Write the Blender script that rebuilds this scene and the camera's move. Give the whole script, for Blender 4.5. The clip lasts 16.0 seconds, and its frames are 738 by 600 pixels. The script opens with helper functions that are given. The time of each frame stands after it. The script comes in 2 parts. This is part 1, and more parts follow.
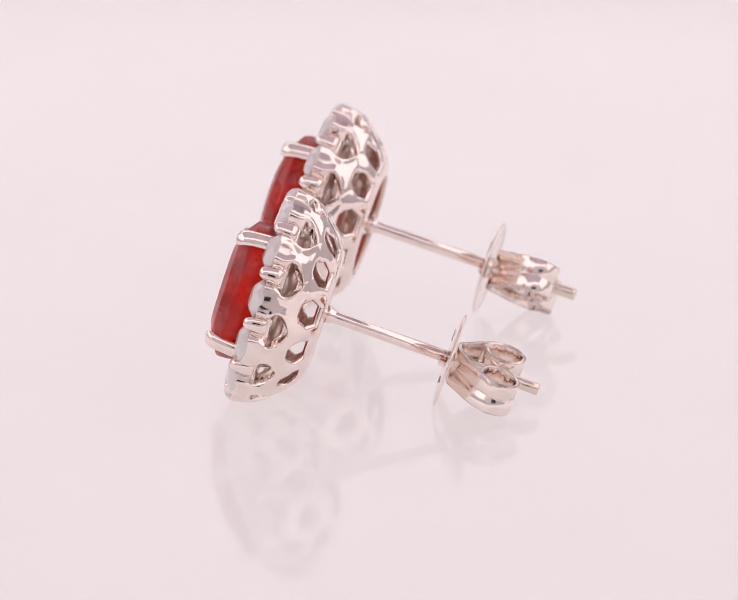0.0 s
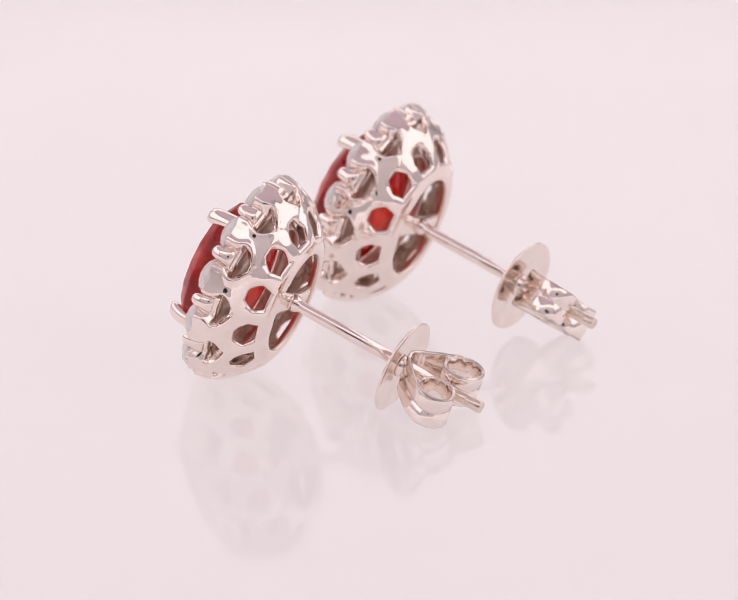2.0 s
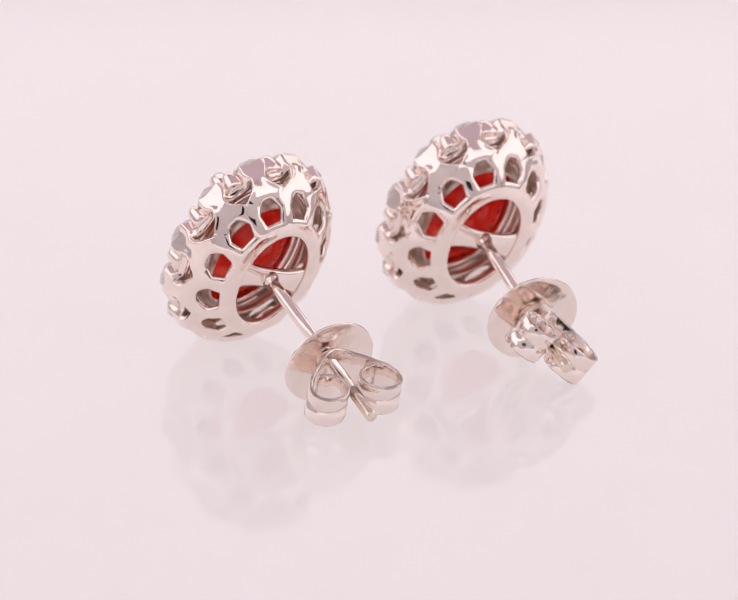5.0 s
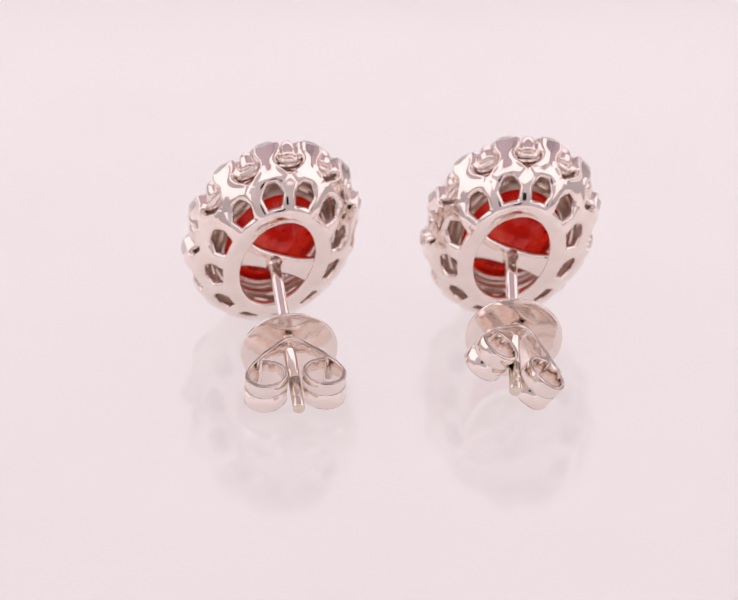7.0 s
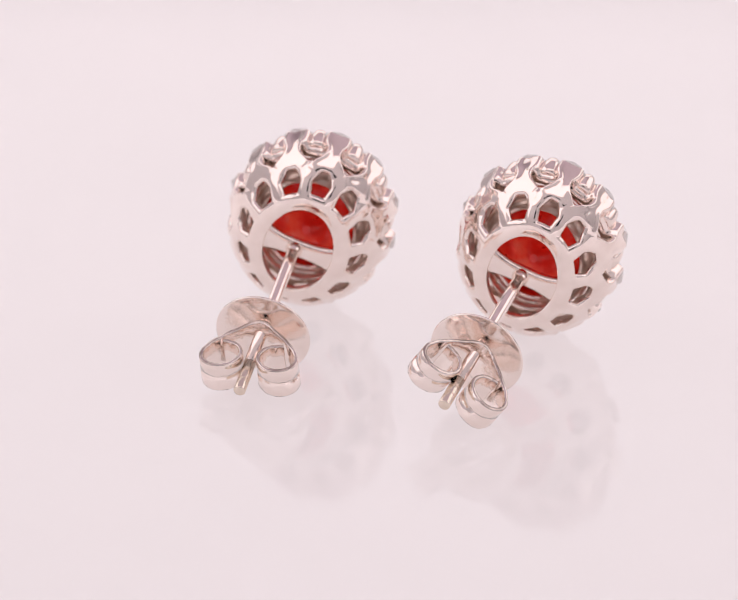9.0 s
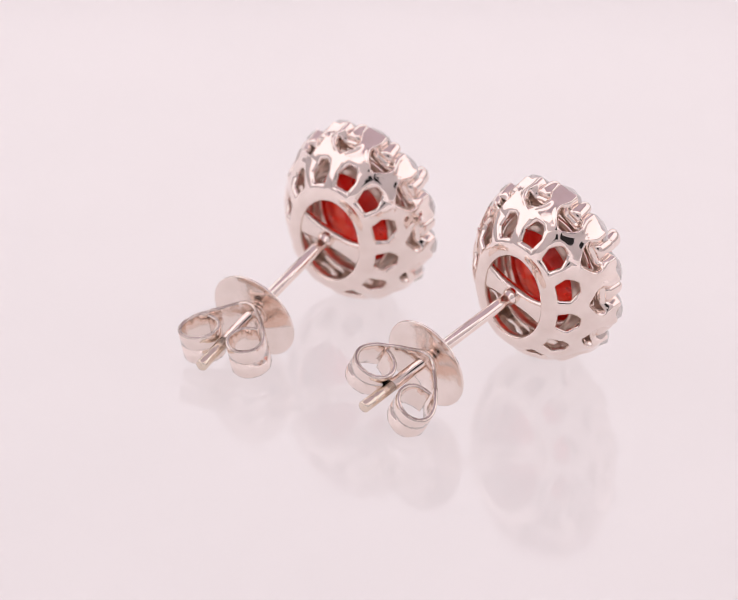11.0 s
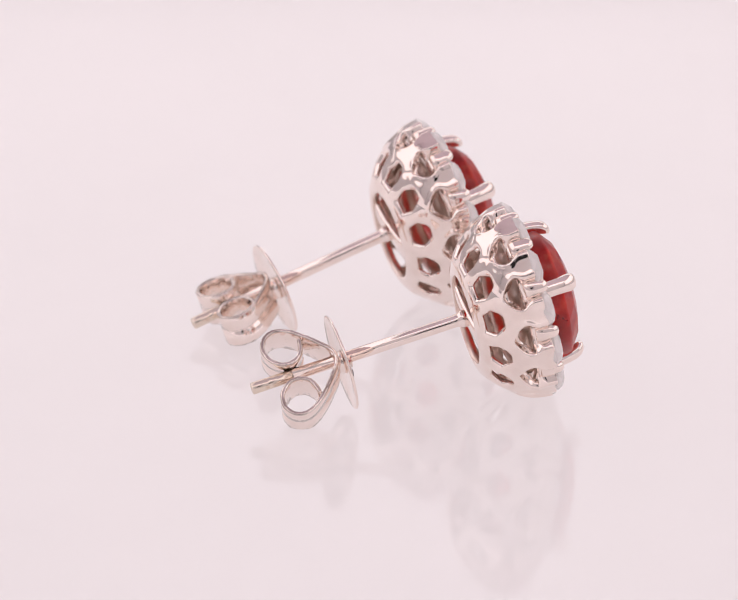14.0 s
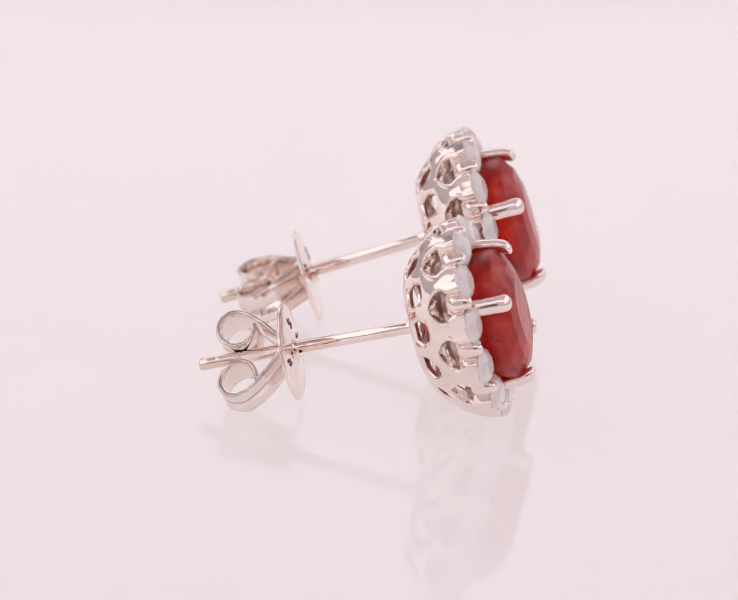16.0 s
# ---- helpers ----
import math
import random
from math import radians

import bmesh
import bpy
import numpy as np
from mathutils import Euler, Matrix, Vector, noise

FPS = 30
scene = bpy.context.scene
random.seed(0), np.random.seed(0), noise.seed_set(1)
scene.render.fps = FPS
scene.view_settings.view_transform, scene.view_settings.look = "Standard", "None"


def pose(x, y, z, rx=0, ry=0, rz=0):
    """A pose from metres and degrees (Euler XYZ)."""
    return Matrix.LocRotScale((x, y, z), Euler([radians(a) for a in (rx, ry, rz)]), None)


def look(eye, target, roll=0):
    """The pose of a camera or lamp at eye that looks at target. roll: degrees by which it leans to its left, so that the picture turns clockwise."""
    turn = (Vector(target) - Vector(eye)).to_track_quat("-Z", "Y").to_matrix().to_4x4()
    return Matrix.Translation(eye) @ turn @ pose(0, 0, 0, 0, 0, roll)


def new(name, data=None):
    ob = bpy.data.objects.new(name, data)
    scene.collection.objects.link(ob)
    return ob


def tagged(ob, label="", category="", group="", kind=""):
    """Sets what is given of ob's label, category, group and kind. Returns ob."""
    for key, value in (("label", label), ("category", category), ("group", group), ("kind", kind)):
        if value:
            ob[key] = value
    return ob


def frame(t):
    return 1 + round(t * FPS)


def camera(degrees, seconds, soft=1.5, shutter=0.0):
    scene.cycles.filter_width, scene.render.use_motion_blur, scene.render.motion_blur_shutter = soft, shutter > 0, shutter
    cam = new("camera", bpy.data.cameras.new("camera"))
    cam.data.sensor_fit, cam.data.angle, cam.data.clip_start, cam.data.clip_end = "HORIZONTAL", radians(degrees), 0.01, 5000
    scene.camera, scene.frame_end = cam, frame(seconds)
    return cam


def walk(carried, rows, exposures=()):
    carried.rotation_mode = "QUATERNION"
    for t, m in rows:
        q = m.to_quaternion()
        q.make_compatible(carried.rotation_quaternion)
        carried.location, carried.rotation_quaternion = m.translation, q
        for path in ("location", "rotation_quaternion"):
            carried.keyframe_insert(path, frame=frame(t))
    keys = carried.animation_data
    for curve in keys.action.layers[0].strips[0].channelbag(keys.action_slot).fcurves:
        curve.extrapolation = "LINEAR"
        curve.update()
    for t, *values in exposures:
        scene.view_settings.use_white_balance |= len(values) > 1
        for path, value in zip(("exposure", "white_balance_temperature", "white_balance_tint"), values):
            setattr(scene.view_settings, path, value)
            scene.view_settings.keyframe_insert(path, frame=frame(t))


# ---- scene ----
SECONDS = 16.0
TURN = -10.79          # degrees a second that the turntable goes round

# ---- camera: stands still on its tripod before the turntable ----
cam = camera(7.0, SECONDS, soft=0.8)
EYE = look((0.0, -0.28731, 0.12193), (-0.00081, 0.0, 0.00288), 0.46)
walk(cam, [(0.0, EYE), (SECONDS, EYE)], exposures=[(0.0, 0.0), (SECONDS, 0.0)])
cam.data.dof.use_dof = True
cam.data.dof.focus_distance = 0.305
cam.data.dof.aperture_fstop = 72.0

# ---- light: soft panels of a light tent, dark room behind the camera ----
world = bpy.data.worlds.new("world")
scene.world = world
world.use_nodes = True
world.node_tree.nodes["Background"].inputs[0].default_value = (0.9, 0.82, 0.9, 1)
world.node_tree.nodes["Background"].inputs[1].default_value = 0.03


def panel(name, eye, target, wide, high, power, colour):
    data = bpy.data.lights.new(name, "AREA")
    data.shape, data.size, data.size_y, data.energy, data.color = "RECTANGLE", wide, high, power, colour
    ob = new(name, data)
    ob.matrix_basis = look(eye, target)
    return ob


WARM = (1.0, 0.915, 0.92)
panel("softbox_west", (-0.385, 0.03, 0.25), (0, 0.03, 0.22), 0.74, 0.46, 0.77, WARM)
panel("softbox_east", (0.385, 0.03, 0.25), (0, 0.03, 0.22), 0.74, 0.46, 0.77, WARM)
panel("softbox_back", (0.0, 0.485, 0.28), (0, 0.0, 0.22), 0.70, 0.45, 0.66, WARM)
panel("softbox_front", (0.0, -0.352, 0.385), (0, 0.0, 0.25), 0.74, 0.35, 0.62, WARM)


# ---- materials ----
def material(name):
    mat = bpy.data.materials.new(name)
    mat.use_nodes = True
    return mat, mat.node_tree, mat.node_tree.nodes["Principled BSDF"]


def grain(tree, scale, detail=4.0):
    coord = tree.nodes.new("ShaderNodeTexCoord")
    tex = tree.nodes.new("ShaderNodeTexNoise")
    tex.inputs["Scale"].default_value = scale
    tex.inputs["Detail"].default_value = detail
    tree.links.new(coord.outputs["Object"], tex.inputs["Vector"])
    return tex.outputs["Fac"]


def ramp(tree, fac, stops):
    node = tree.nodes.new("ShaderNodeValToRGB")
    while len(node.color_ramp.elements) < len(stops):
        node.color_ramp.elements.new(0.5)
    for el, (at, col) in zip(node.color_ramp.elements, stops):
        el.position, el.color = at, (*col, 1)
    tree.links.new(fac, node.inputs["Fac"])
    return node.outputs["Color"]


def span(tree, fac, low, high):
    node = tree.nodes.new("ShaderNodeMapRange")
    node.inputs["To Min"].default_value, node.inputs["To Max"].default_value = low, high
    tree.links.new(fac, node.inputs["Value"])
    return node.outputs["Result"]


def relief(tree, shader, fac, strength, distance):
    node = tree.nodes.new("ShaderNodeBump")
    node.inputs["Strength"].default_value, node.inputs["Distance"].default_value = strength, distance
    tree.links.new(fac, node.inputs["Height"])
    tree.links.new(node.outputs["Normal"], shader.inputs["Normal"])


def metal(name, light, dark, rough, bump):
    mat, tree, sh = material(name)
    sh.inputs["Metallic"].default_value = 1.0
    tree.links.new(ramp(tree, grain(tree, 900.0), ((0.3, dark), (0.7, light))), sh.inputs["Base Color"])
    tree.links.new(span(tree, grain(tree, 2500.0), rough * 0.6, rough * 1.5), sh.inputs["Roughness"])
    relief(tree, sh, grain(tree, 1400.0, 6.0), bump, 0.00005)
    return mat


GOLD = metal("polished_white_gold", (0.96, 0.865, 0.81), (0.91, 0.795, 0.735), 0.06, 0.12)
BRUSHED = metal("brushed_white_gold", (0.96, 0.87, 0.82), (0.91, 0.81, 0.75), 0.11, 0.5)
ROUGH = metal("unpolished_cast_gold", (0.88, 0.74, 0.66), (0.74, 0.58, 0.50), 0.34, 0.9)
WORN = metal("worn_post_end", (0.88, 0.79, 0.69), (0.78, 0.68, 0.57), 0.2, 0.4)
CUT = metal("sheared_gold_edge", (0.95, 0.86, 0.80), (0.42, 0.35, 0.32), 0.16, 1.0)
MARK, _, _sh = material("engraved_mark")
_sh.inputs["Base Color"].default_value = (0.20, 0.15, 0.15, 1)
_sh.inputs["Roughness"].default_value = 0.5

STONE, _tree, _sh = material("cloudy_red_stone")
_tree.links.new(ramp(_tree, grain(_tree, 620.0, 9.0), ((0.28, (0.42, 0.002, 0.001)), (0.48, (0.68, 0.007, 0.003)), (0.60, (0.84, 0.030, 0.012)), (0.74, (0.95, 0.140, 0.060)))), _sh.inputs["Base Color"])
_tree.links.new(span(_tree, grain(_tree, 900.0), 0.20, 0.42), _sh.inputs["Roughness"])
_sh.inputs["Transmission Weight"].default_value = 0.72
_sh.inputs["Subsurface Weight"].default_value = 0.6
_sh.inputs["Subsurface Radius"].default_value = (1.0, 0.12, 0.10)
_sh.inputs["Subsurface Scale"].default_value = 0.002
_sh.inputs["IOR"].default_value = 1.45
_sh.inputs["Specular IOR Level"].default_value = 0.0
_sh.inputs["Coat Weight"].default_value = 0.34          # polished facets over a cloudy body
_sh.inputs["Coat Roughness"].default_value = 0.02
_sh.inputs["Coat IOR"].default_value = 1.6

BRILLIANT, _tree, _sh = material("colourless_brilliant")
_sh.inputs["Base Color"].default_value = (0.96, 0.91, 0.89, 1)
_tree.links.new(span(_tree, grain(_tree, 1500.0), 0.0, 0.06), _sh.inputs["Roughness"])
_sh.inputs["Transmission Weight"].default_value = 0.15
_sh.inputs["IOR"].default_value = 1.9

ACRYLIC, _tree, _sh = material("glowing_opal_acrylic")
_tree.links.new(ramp(_tree, grain(_tree, 60.0), ((0.3, (0.18, 0.177, 0.178)), (0.7, (0.20, 0.196, 0.197)))), _sh.inputs["Base Color"])
_tree.links.new(span(_tree, grain(_tree, 130.0), 0.05, 0.085), _sh.inputs["Roughness"])
_sh.inputs["IOR"].default_value = 1.49
_sh.inputs["Specular IOR Level"].default_value = 0.28
_sh.inputs["Subsurface Weight"].default_value = 1.0
_sh.inputs["Subsurface Radius"].default_value = (1.0, 0.92, 0.92)
_sh.inputs["Subsurface Scale"].default_value = 0.03
# even glow as of a light table, added to thin shadows and brighten undersides
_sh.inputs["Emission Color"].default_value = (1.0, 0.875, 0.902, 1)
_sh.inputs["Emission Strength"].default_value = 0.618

CLOTH, _tree, _sh = material("white_tent_cloth")
_tree.links.new(ramp(_tree, grain(_tree, 900.0), ((0.3, (0.76, 0.75, 0.76)), (0.7, (0.82, 0.81, 0.82)))), _sh.inputs["Base Color"])
_sh.inputs["Roughness"].default_value = 0.9
GREY, _tree, _sh = material("grey_tent_roof")
_tree.links.new(ramp(_tree, grain(_tree, 700.0), ((0.3, (0.69, 0.60, 0.67)), (0.7, (0.74, 0.65, 0.72)))), _sh.inputs["Base Color"])
_sh.inputs["Roughness"].default_value = 0.9


# ---- building helpers: meshes are drawn in millimetres ----
MM = 0.001


def part(name, bm, mat, parent, label="", smooth=True, unit=MM):
    mesh = bpy.data.meshes.new(name)
    bmesh.ops.scale(bm, vec=(unit, unit, unit), verts=bm.verts)
    if smooth:
        for f in bm.faces:
            f.smooth = True
    bm.to_mesh(mesh)
    bm.free()
    mesh.materials.append(mat)
    ob = new(name, mesh)
    ob.parent = parent
    return tagged(ob, label)


def again(ob, m):
    """Another part on the same mesh, at the pose m under the same parent."""
    two = new(ob.name, ob.data)
    two.parent = ob.parent
    two.matrix_basis = m
    return two


def shift(x, y, z, turn=0.0, tilt=0.0):
    """A pose in the thing's space, from millimetres and radians."""
    return Matrix.Translation((x * MM, y * MM, z * MM)) @ Matrix.Rotation(turn, 4, "Z") @ Matrix.Rotation(tilt, 4, "Y")


def rings(bm, loops, close=False, cap=True):
    """Skins closed loops of equal length one after another."""
    made = [[bm.verts.new(p) for p in loop] for loop in loops]
    n = len(made[0])
    pairs = list(zip(made, made[1:])) + ([(made[-1], made[0])] if close else [])
    for a, b in pairs:
        for i in range(n):
            bm.faces.new((a[i], a[(i + 1) % n], b[(i + 1) % n], b[i]))
    if cap and not close:
        bm.faces.new(made[0][::-1])
        bm.faces.new(made[-1])
    bmesh.ops.recalc_face_normals(bm, faces=bm.faces)
    return made


def lathe(rows, n=32):
    """Rows of (radius, z), turned about z."""
    return [[(r * math.cos(2 * math.pi * i / n), r * math.sin(2 * math.pi * i / n), z) for i in range(n)] for r, z in rows]


def refine(ob, levels):
    mod = ob.modifiers.new("round", "SUBSURF")
    mod.levels = mod.render_levels = levels


# ---- the place: turntable, table, tent ----
def box(name, size, at, mat, label, category, kind="structure"):
    bm = bmesh.new()
    bmesh.ops.create_cube(bm, size=1.0)
    bmesh.ops.scale(bm, vec=size, verts=bm.verts)
    bmesh.ops.bevel(bm, geom=bm.edges[:], offset=0.002, segments=2, affect="EDGES")
    ob = part(name, bm, mat, None, smooth=False, unit=1.0)
    ob.location = at
    return tagged(ob, label, category, kind=kind)


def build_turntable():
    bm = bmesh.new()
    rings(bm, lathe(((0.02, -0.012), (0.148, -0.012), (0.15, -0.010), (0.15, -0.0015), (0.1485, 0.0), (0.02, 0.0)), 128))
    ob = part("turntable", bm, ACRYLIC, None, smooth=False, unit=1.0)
    return tagged(ob, "round glossy opal acrylic plate with an added even glow, slowly turning", "turntable", kind="structure")


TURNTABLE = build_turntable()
box("table", (1.0, 1.1, 0.02), (0, 0.0, -0.02225), CLOTH, "plain white table under the turning plate", "table")
box("wall_west", (0.01, 0.86, 0.60), (-0.40, 0.07, 0.2885), CLOTH, "white cloth side of the light tent", "wall")
box("wall_east", (0.01, 0.86, 0.60), (0.40, 0.07, 0.2885), CLOTH, "white cloth side of the light tent", "wall")
box("wall_north", (0.79, 0.01, 0.60), (0, 0.505, 0.2885), CLOTH, "white cloth back of the light tent", "wall")
box("ceiling", (0.81, 0.88, 0.01), (0, 0.07, 0.594), GREY, "grey cloth roof of the light tent", "ceiling")
# the front cloth leaves a slot for the lens
FLAP = "white cloth front flap of the light tent"
box("wall_south_1", (0.325, 0.01, 0.60), (-0.2325, -0.365, 0.2885), CLOTH, FLAP, "wall")
box("wall_south_2", (0.325, 0.01, 0.60), (0.2325, -0.365, 0.2885), CLOTH, FLAP, "wall")
box("wall_south_3", (0.139, 0.01, 0.385), (0, -0.365, 0.396), CLOTH, FLAP, "wall")
box("wall_south_4", (0.139, 0.01, 0.093), (0, -0.365, 0.035), CLOTH, FLAP, "wall")

# ---- the earring: u along the oval, v across it, w out of its back, in millimetres ----
STONES = 12
STEP = 2 * math.pi / STONES
# rows of the basket's wall, from the opening in its back to its front rim: half length, half width, depth
WALL = ((2.72, 1.83, 0.01), (3.36, 2.46, 0.12), (4.27, 3.28, 0.74), (5.08, 3.98, 1.72), (5.46, 4.30, 2.50), (5.62, 4.42, 3.32))


def wall_row(s):
    """A smooth curve through the rows of WALL."""
    i = max(0, min(len(WALL) - 2, int(s)))
    x = s - i
    p = [Vector(WALL[max(0, min(len(WALL) - 1, j))]) for j in (i - 1, i, i + 1, i + 2)]
    return 0.5 * (2 * p[1] + (p[2] - p[0]) * x + (2 * p[0] - 5 * p[1] + 4 * p[2] - p[3]) * x * x + (3 * p[1] - p[0] - 3 * p[2] + p[3]) * x ** 3)


def on_wall(th, s):
    a, b, d = wall_row(s)
    off = abs((th / STEP + 0.5) % 1.0 - 0.5) * 2          # 0 behind a stone, 1 between two
    # between two stones a pocket with a round end is sunk into the wall, with a raised rib along its edge
    inside = off - 0.34 - 0.22 * max(0.0, min(1.0, (s - 3.75) / 0.5)) - 0.58 * (max(0.0, 3.60 - s) / 0.82) ** 2
    step = max(0.0, min(1.0, (inside + 0.02) / 0.17))
    cut = 0.46 * step * step * (3 - 2 * step) * min(1.0, max(0.0, (s - 2.65) / 0.3)) - 0.07 * math.exp(-((inside + 0.08) / 0.15) ** 2) * min(1.0, max(0.0, (s - 2.3) / 0.5))
    cast = 0.014 * noise.noise(Vector((2.2 * math.cos(th) * a, 2.2 * math.sin(th) * b, 2.2 * d)) * 0.6)      # slightly uneven casting
    return ((a - cut + cast) * math.cos(th), (b - cut + cast) * math.sin(th), -d + cast)


def ray_to(poly, c, way):
    """How far from c along way the outline poly is."""
    best = 9.0
    for (x0, y0), (x1, y1) in zip(poly, poly[1:] + poly[:1]):
        ex, ey = x1 - x0, y1 - y0
        det = way[0] * -ey + ex * way[1]
        if abs(det) < 1e-9:
            continue
        k = ((x0 - c[0]) * -ey + ex * (y0 - c[1])) / det
        q = (way[0] * (y0 - c[1]) - way[1] * (x0 - c[0])) / det
        if k > 0 and -1e-6 <= q <= 1 + 1e-6:
            best = min(best, k)
    return best


def pierced(bm, th0, s0, s1, hole, c, turns, n=16):
    """One field of the wall with an opening in it."""
    rim = [(-1 + 2 * i / n, -1) for i in range(n)] + [(1, -1 + 2 * i / n) for i in range(n)]
    rim += [(1 - 2 * i / n, 1) for i in range(n)] + [(-1, 1 - 2 * i / n) for i in range(n)]
    loops = []
    for k, sink in turns:
        loop = []
        for x, y in rim:
            way = (x - c[0], y - c[1])
            d = ray_to(hole, c, way)
            px, py = x + (c[0] + way[0] * d - x) * k, y + (c[1] + way[1] * d - y) * k
            th, at = th0 + px * STEP / 2, s0 + (py + 1) / 2 * (s1 - s0)
            p = Vector(on_wall(th, at))
            # the ribs round off towards the opening
            side = Vector(on_wall(th + 0.01, at)) - p
            back = Vector(on_wall(th, at + 0.02)) - p
            n_in = side.cross(back).normalized()
            if n_in.x * p.x + n_in.y * p.y > 0:
                n_in.negate()
            loop.append(bm.verts.new(p + n_in * sink))
        loops.append(loop)
    m = len(rim)
    for a, b in zip(loops, loops[1:]):
        for i in range(m):
            bm.faces.new((a[i], a[(i + 1) % m], b[(i + 1) % m], b[i]))


PENTAGON = [(-0.44, -0.52), (0.44, -0.52), (0.60, 0.12), (0.22, 0.66), (-0.22, 0.66), (-0.60, 0.12)]
KITE = [(-0.16, -0.68), (0.16, -0.68), (0.54, -0.22), (0.56, -0.03), (-0.56, -0.03), (-0.54, -0.22)]
# how each field runs from its border to the opening: share of the way, how far it sinks
DOME_TURNS = ((0.0, 0.0), (0.35, 0.0), (0.64, 0.02), (0.87, 0.09), (1.0, 0.24))
RIM_TURNS = ((0.0, 0.0), (0.10, 0.0), (0.20, 0.0), (0.30, 0.0), (0.40, 0.0), (0.50, 0.0), (0.60, 0.0), (0.70, 0.0), (0.80, 0.0), (0.92, 0.04), (1.0, 0.14))


def build_basket(thing):
    bm = bmesh.new()
    for k in range(STONES):
        pierced(bm, k * STEP, 1.0, 2.75, PENTAGON, (0, 0.1), DOME_TURNS)
        pierced(bm, (k + 0.5) * STEP, 2.75, 5.0, KITE, (0, -0.24), RIM_TURNS)
        for i in range(16):
            t0, t1 = (k - 0.5 + i / 16) * STEP, (k - 0.5 + (i + 1) / 16) * STEP
            for j in range(2):
                q = [bm.verts.new(on_wall(t, s)) for t, s in ((t0, j / 2), (t1, j / 2), (t1, j / 2 + 0.5), (t0, j / 2 + 0.5))]
                bm.faces.new(q)
    bmesh.ops.remove_doubles(bm, verts=bm.verts, dist=0.004)
    bmesh.ops.recalc_face_normals(bm, faces=bm.faces)
    out = sum(f.normal.x * f.calc_center_median().x + f.normal.y * f.calc_center_median().y for f in bm.faces)
    if out < 0:
        bmesh.ops.reverse_faces(bm, faces=bm.faces)
    ob = part("basket", bm, GOLD, thing, "polished openwork basket with honeycomb openings")
    mod = ob.modifiers.new("thick", "SOLIDIFY")
    mod.thickness, mod.offset = 0.46 * MM, -1.0
    ob.data.materials.append(ROUGH)          # the inside and the cut walls of the openings stay unpolished
    mod.material_offset = mod.material_offset_rim = 1
    mod.edge_crease_outer, mod.edge_crease_rim = 0.35, 0.3
    refine(ob, 1)
    return ob


def build_seat(thing):
    n, loops = 240, []
    for a, b, d, e in ((3.15, 2.30, 2.75, 0), (3.48, 2.55, 3.5, 0), (3.72, 2.82, 3.62, 0.06), (3.96, 3.06, 3.40, 0.08), (3.88, 2.98, 2.9, 0), (3.45, 2.60, 2.55, 0)):
        # fine beading along the edge
        loops.append([((a + e * (i % 4 < 2)) * math.cos(2 * math.pi * i / n), (b + e * (i % 4 < 2)) * math.sin(2 * math.pi * i / n), -d) for i in range(n)])
    bm = bmesh.new()
    rings(bm, loops, close=True)
    part("seat", bm, GOLD, thing, "oval rim under the red stone")
    loops = []
    for a, b, d in ((3.40, 2.62, 2.62), (4.2, 3.2, 2.46), (5.0, 3.98, 2.52), (5.0, 3.98, 2.72), (4.2, 3.2, 2.66), (3.40, 2.62, 2.80)):
        loops.append([(a * math.cos(2 * math.pi * i / n), b * math.sin(2 * math.pi * i / n), -d) for i in range(n)])
    bm = bmesh.new()
    rings(bm, loops, close=True)
    part("stone_plate", bm, GOLD, thing, "oval plate under the small brilliants")
    loops = []
    for a, b, d in ((3.62, 2.82, 2.75), (3.40, 2.60, 2.2), (3.26, 2.46, 1.78), (3.36, 2.56, 1.74), (3.54, 2.74, 2.2), (3.76, 2.96, 2.75)):
        loops.append([(a * math.cos(2 * math.pi * i / n), b * math.sin(2 * math.pi * i / n), -d) for i in range(n)])
    bm = bmesh.new()
    rings(bm, loops, close=True)
    part("collet", bm, ROUGH, thing, "rough cast oval collet inside the basket")


def build_bar(thing):
    loops = []
    for i in range(17):
        v = -2.02 + 4.04 * i / 16
        half = 0.50 + 0.40 * abs(v / 2.02) ** 3
        top = -0.05 - 0.07 * abs(v / 2.02) ** 2
        loops.append([(half, v, top - 0.07), (half * 0.7, v, top), (-half * 0.7, v, top), (-half, v, top - 0.07), (-half, v, -0.46), (-half * 0.7, v, -0.54), (half * 0.7, v, -0.54), (half, v, -0.46)])
    bm = bmesh.new()
    rings(bm, loops)
    part("cross_bar", bm, GOLD, thing, "flat bar across the open back")


def build_post(thing, length, lean):
    r = 0.315
    bm = bmesh.new()
    rings(bm, lathe(((0.46, -0.1), (0.45, 0.12), (0.40, 0.24), (0.34, 0.36), (r, 0.55), (r, length - 2.2)), 40))
    post = part("post", bm, GOLD, thing, "straight polished ear post")
    post.matrix_basis = lean
    bm = bmesh.new()
    rows = ((r - 0.005, length - 2.22), (r - 0.005, length - 0.95), (0.295, length - 0.90), (0.295, length - 0.84), (r - 0.005, length - 0.78),
            (r - 0.005, length - 0.06), (r - 0.05, length), (0.12, length), (0.08, length - 0.03))
    rings(bm, lathe(rows, 40))
    part("post_end", bm, WORN, post, "worn yellowish post end with a groove")


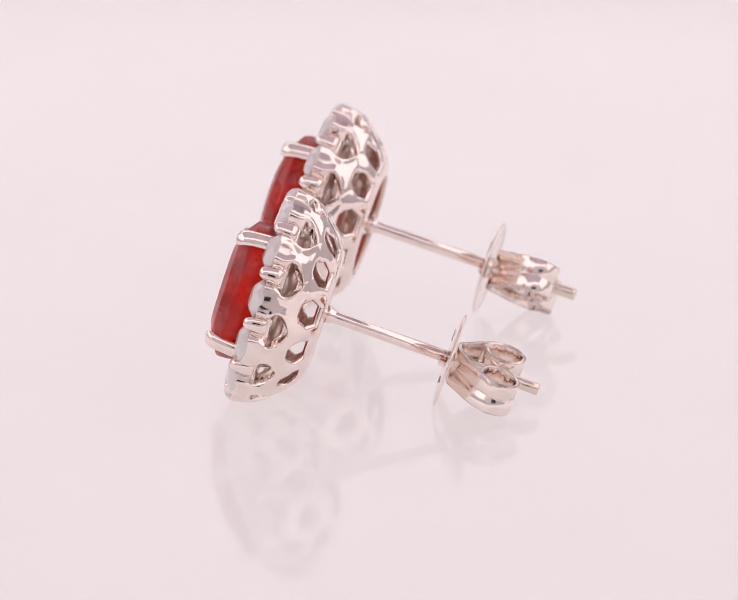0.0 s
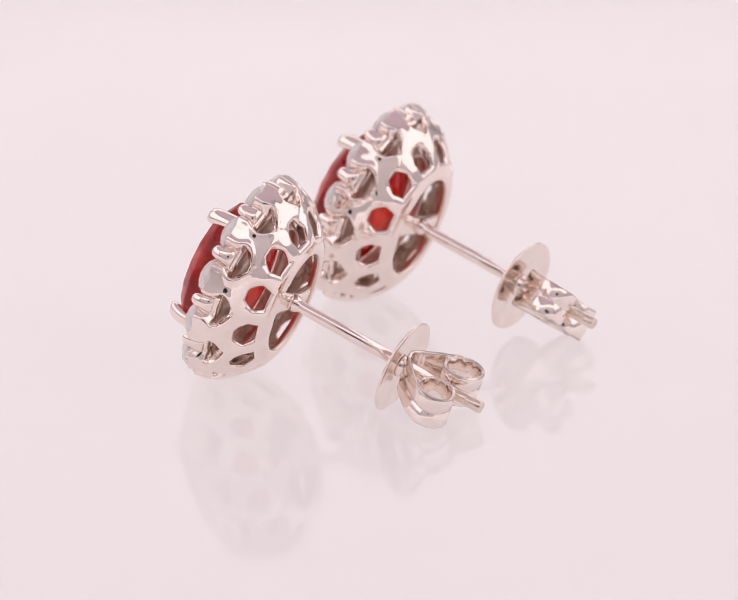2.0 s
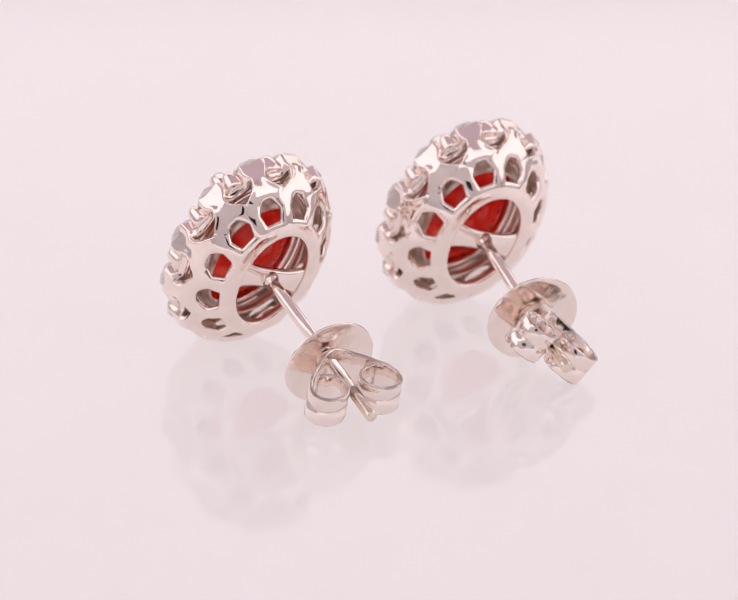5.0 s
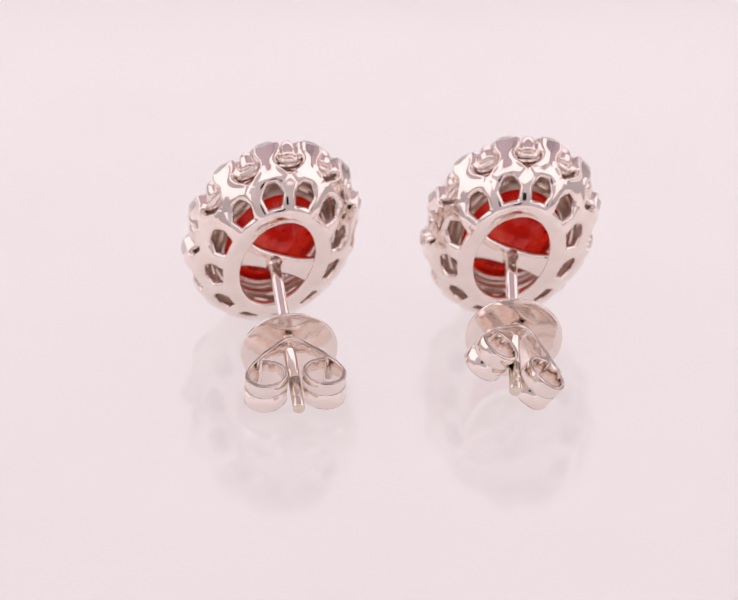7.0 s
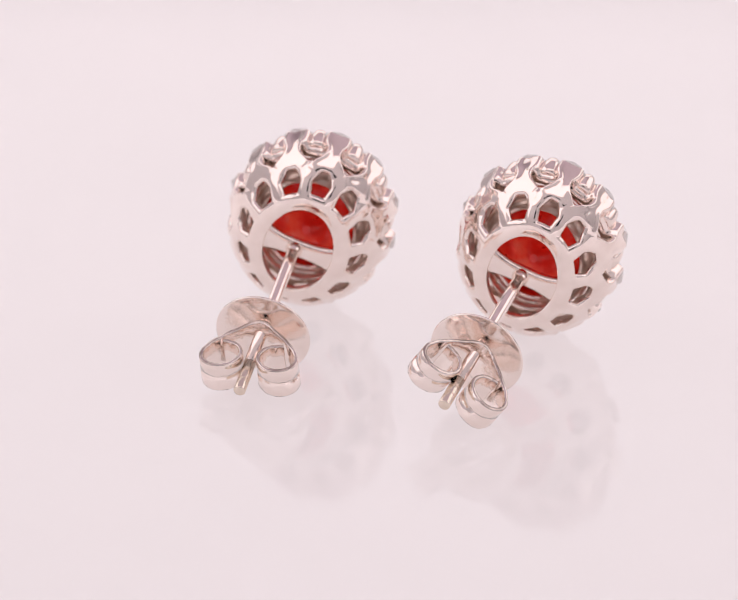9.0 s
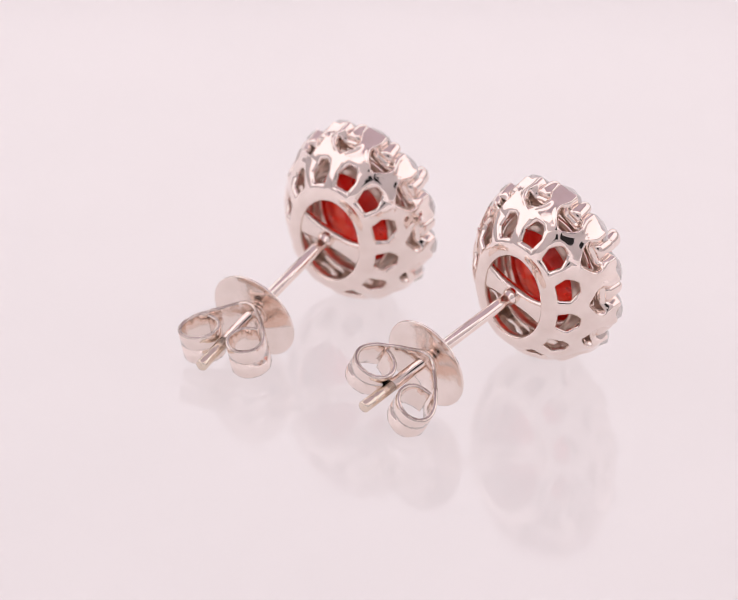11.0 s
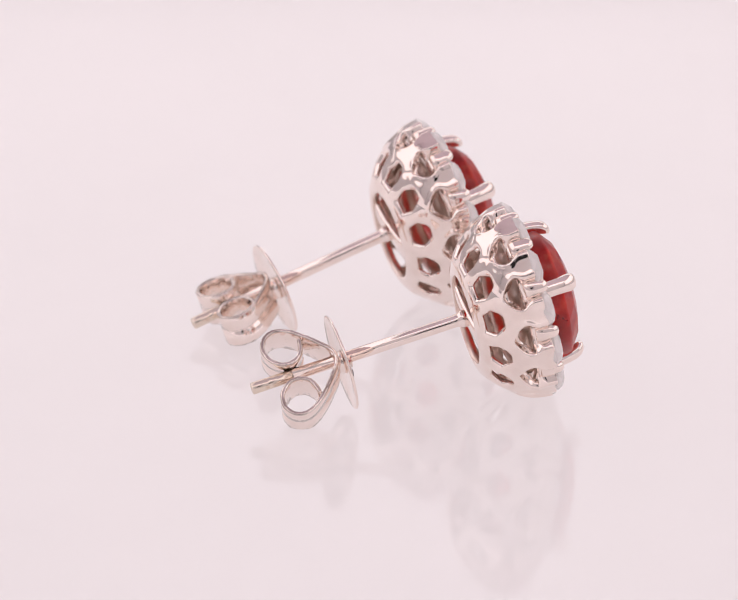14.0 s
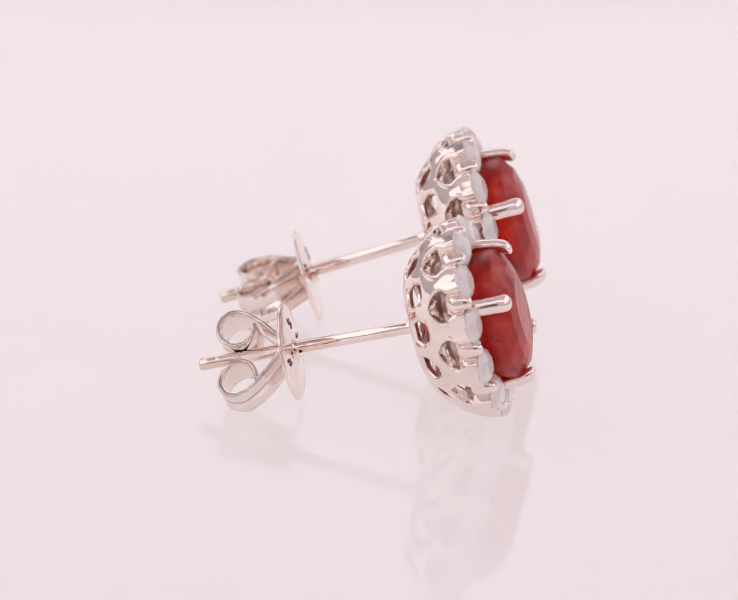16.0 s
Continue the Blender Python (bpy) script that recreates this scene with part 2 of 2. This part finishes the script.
def build_gem(thing):
    # table, crown, girdle and pavilion: half length, half width, depth, turn in facets
    n, rows = 16, ((1.95, 1.55, 5.50, 0.5), (2.82, 2.27, 5.26, 0.0), (3.58, 2.89, 4.72, 0.5), (3.64, 2.94, 4.56, 0.5), (3.63, 2.93, 4.20, 0.5), (3.55, 2.84, 3.60, 0.5), (2.65, 2.10, 2.75, 0.0), (1.40, 1.05, 2.20, 0.5), (0.30, 0.22, 1.95, 0.0))
    bm = bmesh.new()
    made = []
    for a, b, d, o in rows:
        made.append([bm.verts.new((a * math.cos(2 * math.pi * (i + o) / n) - 0.10, b * math.sin(2 * math.pi * (i + o) / n), -d)) for i in range(n)])
    for (p, q), (ra, rb) in zip(zip(made, made[1:]), zip(rows, rows[1:])):
        for i in range(n):
            j = (i + 1) % n
            if ra[3] == rb[3]:
                bm.faces.new((p[i], p[j], q[j], q[i]))
            elif rb[3] > ra[3]:
                bm.faces.new((p[i], p[j], q[i]))
                bm.faces.new((p[j], q[j], q[i]))
            else:
                bm.faces.new((p[i], q[j], q[i]))
                bm.faces.new((p[i], p[j], q[j]))
    bm.faces.new(made[0][::-1])
    bm.faces.new(made[-1])
    bmesh.ops.recalc_face_normals(bm, faces=bm.faces)
    for f in bm.faces:
        f.smooth = -4.70 < f.calc_center_median().z < -3.55          # the worn girdle is round, the rest is cut flat
    part("gemstone", bm, STONE, thing, "cloudy red oval faceted stone", smooth=False)


def build_claws(thing):
    n, loops = 20, []
    # centre line leans in over the stone's edge at its end
    for x, z, r in ((0.30, 2.6, 0.36), (0.33, 3.2, 0.44), (0.29, 4.0, 0.44), (0.22, 4.6, 0.44), (0.13, 5.00, 0.46), (0.04, 5.24, 0.44), (-0.05, 5.40, 0.35), (-0.10, 5.48, 0.20), (-0.11, 5.50, 0.05)):
        loops.append([(x + r * 0.8 * math.cos(2 * math.pi * i / n), r * math.sin(2 * math.pi * i / n), -z) for i in range(n)])
    bm = bmesh.new()
    rings(bm, loops)
    first = None
    for t in (46, 141, 220, 313):
        c, s = math.cos(radians(t)), math.sin(radians(t))
        m = shift(3.58 * c, 2.76 * s, 0, math.atan2(s * 3.58, c * 2.76))
        if first is None:
            first = part("claw", bm, GOLD, thing, "thick rounded claw over the red stone")
            first.matrix_basis = m
        else:
            tagged(again(first, m), first["label"])


def build_halo(thing):
    # round brilliants
    n, bm = 8, bmesh.new()
    rows = ((0.50, -0.40, 0.5), (0.76, -0.27, 0.0), (0.97, -0.04, 0.5), (0.97, 0.04, 0.5), (0.55, 0.42, 0.0), (0.05, 0.80, 0.5))
    made = [[bm.verts.new((r * math.cos(2 * math.pi * (i + o) / n), r * math.sin(2 * math.pi * (i + o) / n), z)) for i in range(n)] for r, z, o in rows]
    for (p, q), (ra, rb) in zip(zip(made, made[1:]), zip(rows, rows[1:])):
        for i in range(n):
            j = (i + 1) % n
            if ra[2] == rb[2]:
                bm.faces.new((p[i], p[j], q[j], q[i]))
            elif rb[2] > ra[2]:
                bm.faces.new((p[i], p[j], q[i]))
                bm.faces.new((p[j], q[j], q[i]))
            else:
                bm.faces.new((p[i], q[j], q[i]))
                bm.faces.new((p[i], p[j], q[j]))
    bm.faces.new(made[0])
    bm.faces.new(made[-1])
    bmesh.ops.recalc_face_normals(bm, faces=bm.faces)
    first = None
    for k in range(STONES):
        t = k * STEP
        m = shift(4.74 * math.cos(t), 3.64 * math.sin(t), -3.46, math.atan2(4.74 * math.sin(t), 3.64 * math.cos(t)), -0.14) @ Matrix.Rotation(0.37 * k, 4, "Z")
        if first is None:
            first = part("brilliant", bm, BRILLIANT, thing, "small round colourless brilliant", smooth=False)
            first.matrix_basis = m
        else:
            again(first, m)
    # a broad prong with a rounded end between each two brilliants
    bm = bmesh.new()
    loops = []
    for x, z, r, wide in ((-0.18, 2.58, 0.16, 0.36), (-0.05, 2.63, 0.24, 0.42), (0.01, 2.95, 0.25, 0.43), (0.02, 3.3, 0.25, 0.39), (0.02, 3.52, 0.24, 0.35), (0.0, 3.68, 0.21, 0.29), (-0.01, 3.78, 0.15, 0.19), (-0.03, 3.81, 0.04, 0.05)):
        loops.append([(x + r * math.cos(math.pi * i / 8), wide * math.sin(math.pi * i / 8), -z) for i in range(16)])
    rings(bm, loops)
    first = None
    for k in range(STONES):
        t = (k + 0.5) * STEP
        m = shift(5.15 * math.cos(t), 3.98 * math.sin(t), 0, math.atan2(5.15 * math.sin(t), 3.98 * math.cos(t)))
        if first is None:
            first = part("prong", bm, GOLD, thing, "small broad prong with a rounded end")
            first.matrix_basis = m
        else:
            again(first, m)


ARM = ((0.0, 0.46), (0.30, 0.51), (0.62, 0.70), (1.02, 1.03), (1.60, 1.54), (2.18, 2.20), (2.47, 2.85), (2.30, 3.45), (1.75, 3.78), (1.10, 3.68), (0.64, 3.28), (0.48, 2.78), (0.64, 2.28), (1.05, 1.98), (1.58, 1.88))


def smooth_line(pts, n):
    out = []
    for i in range(len(pts) - 1):
        p = [Vector(pts[max(0, min(len(pts) - 1, j))]) for j in (i - 1, i, i + 1, i + 2)]
        for k in range(n):
            x = k / n
            out.append(0.5 * (2 * p[1] + (p[2] - p[0]) * x + (2 * p[0] - 5 * p[1] + 4 * p[2] - p[3]) * x * x + (3 * p[1] - p[0] - 3 * p[2] + p[3]) * x ** 3))
    return out + [Vector(pts[-1])]


def build_clutch(thing, along, turn, lean):
    # dished disc
    bm = bmesh.new()
    rings(bm, lathe(((0.32, -0.30), (0.40, -0.28), (0.43, -0.06), (0.75, -0.02), (1.4, 0.02), (2.0, 0.07), (2.42, 0.14), (2.48, 0.18), (2.47, 0.25), (2.41, 0.27), (2.0, 0.20), (1.4, 0.14), (0.75, 0.11), (0.32, 0.12)), 72), close=True)
    disc = part("butterfly_back", bm, BRUSHED, thing, "dished round disc of the push-on ear back")
    disc.matrix_basis = lean @ shift(-0.14, -0.08, along, turn)          # it hangs a little off the post
    # stamped boss round the hole
    bm = bmesh.new()
    rings(bm, lathe(((0.325, 0.08), (0.60, 0.08), (0.58, 0.22), (0.50, 0.40), (0.42, 0.52), (0.34, 0.54), (0.325, 0.50)), 32), close=True)
    part("boss", bm, BRUSHED, disc)
    # two rolled wings
    line = smooth_line(ARM, 7)
    rng = random.Random(5)
    loops = []
    for i, p in enumerate(line):
        a, b = line[max(0, i - 1)], line[min(len(line) - 1, i + 1)]
        d = (b - a).normalized()
        nrm = Vector((-d.y, d.x))
        k = i / (len(line) - 1)
        half = 1.08 - 0.22 * min(1.0, k * 2.2)
        ring = []
        across = (-1.0, -0.93, -0.13, -0.05, 0.02, 0.10, 0.93, 1.0)          # a groove runs along the strip
        lift = (0.07, 0.11, 0.11, 0.03, 0.03, 0.11, 0.11, 0.07)
        for y, h in list(zip(across, lift)) + [(y, -h0) for y, h0 in zip(across[::-1], (0.07, 0.10, 0.10, 0.10, 0.10, 0.10, 0.10, 0.07))]:
            edge = 0.018 if abs(y) > 0.9 else 0.004          # sheared edges
            q = p - nrm * (h + rng.uniform(-edge, edge) * 0.6)
            ring.append((q.x, y * half - 0.05 * min(1.0, k * 4) + rng.uniform(-edge, edge), q.y))
        loops.append(ring)
    for side in (1, -1):
        bm = bmesh.new()
        rings(bm, [[(side * x, y, z) for x, y, z in ring] for ring in loops])
        bm.faces.ensure_lookup_table()
        for i in range((len(loops) - 1) * 16):
            if i % 16 in (6, 7, 8, 14, 15, 0):
                bm.faces[i].material_index = 1
        wing = part("wing", bm, BRUSHED, disc, "springy strip rolled into a loop")
        wing.data.materials.append(CUT)
    # stamped marks on the front of the disc, too small to read
    for x, y in ((1.2, 0.75), (1.2, 1.05), (-1.2, 0.55), (-1.2, 0.95), (-1.3, -0.6)):
        bm = bmesh.new()
        bmesh.ops.create_cube(bm, size=1.0)
        bmesh.ops.scale(bm, vec=(0.34, 0.16, 0.03), verts=bm.verts)
        bar = part("stamp", bm, MARK, disc, smooth=False)
        bar.matrix_basis = shift(x, y, -0.008, math.atan2(y, x))


def build_earring(label, along, turn, length, bent, off):
    lean = shift(*off, 0) @ Vector((0, 0, 1)).rotation_difference(Vector(bent)).to_matrix().to_4x4()      # the post is bent a little
    thing = tagged(new("stud_earring"), label, "earring", "pair of earrings")
    build_basket(thing)
    build_seat(thing)
    build_bar(thing)
    build_post(thing, length, lean)
    build_gem(thing)
    build_claws(thing)
    build_halo(thing)
    build_clutch(thing, along, turn, lean)
    return thing


# how far each post stands off the middle of its oval
OFF_1, OFF_2 = (0.03, 0.19), (0.07, 0.07)
FIRST = build_earring("white gold stud earring with red oval stone and level ear back", 6.45, radians(-70.5), 11.4, (-0.34, -0.18, 11.38), OFF_1)
SECOND = build_earring("white gold stud earring with red oval stone and tilted ear back", 6.45, radians(-105), 11.4, (-0.03, 0.06, 11.4), OFF_2)
PLACES = (
    (FIRST, pose(-0.00532, 0.00260, 0.00422, 130.92, -65.01, -41.49) @ shift(-OFF_1[0], -OFF_1[1], 0)),
    (SECOND, pose(0.00687, 0.00121, 0.00429, 124.78, -64.86, -42.12) @ shift(-OFF_2[0], -OFF_2[1], 0)),
    (TURNTABLE, pose(0, 0, -0.00024)),
)


def motions():
    for thing, at in PLACES:
        rows = []
        for i in range(33):
            t = i * 0.5
            rows.append((t, Matrix.Rotation(radians(TURN * (t - 8.0)), 4, "Z") @ at))
        walk(thing, rows)


motions()
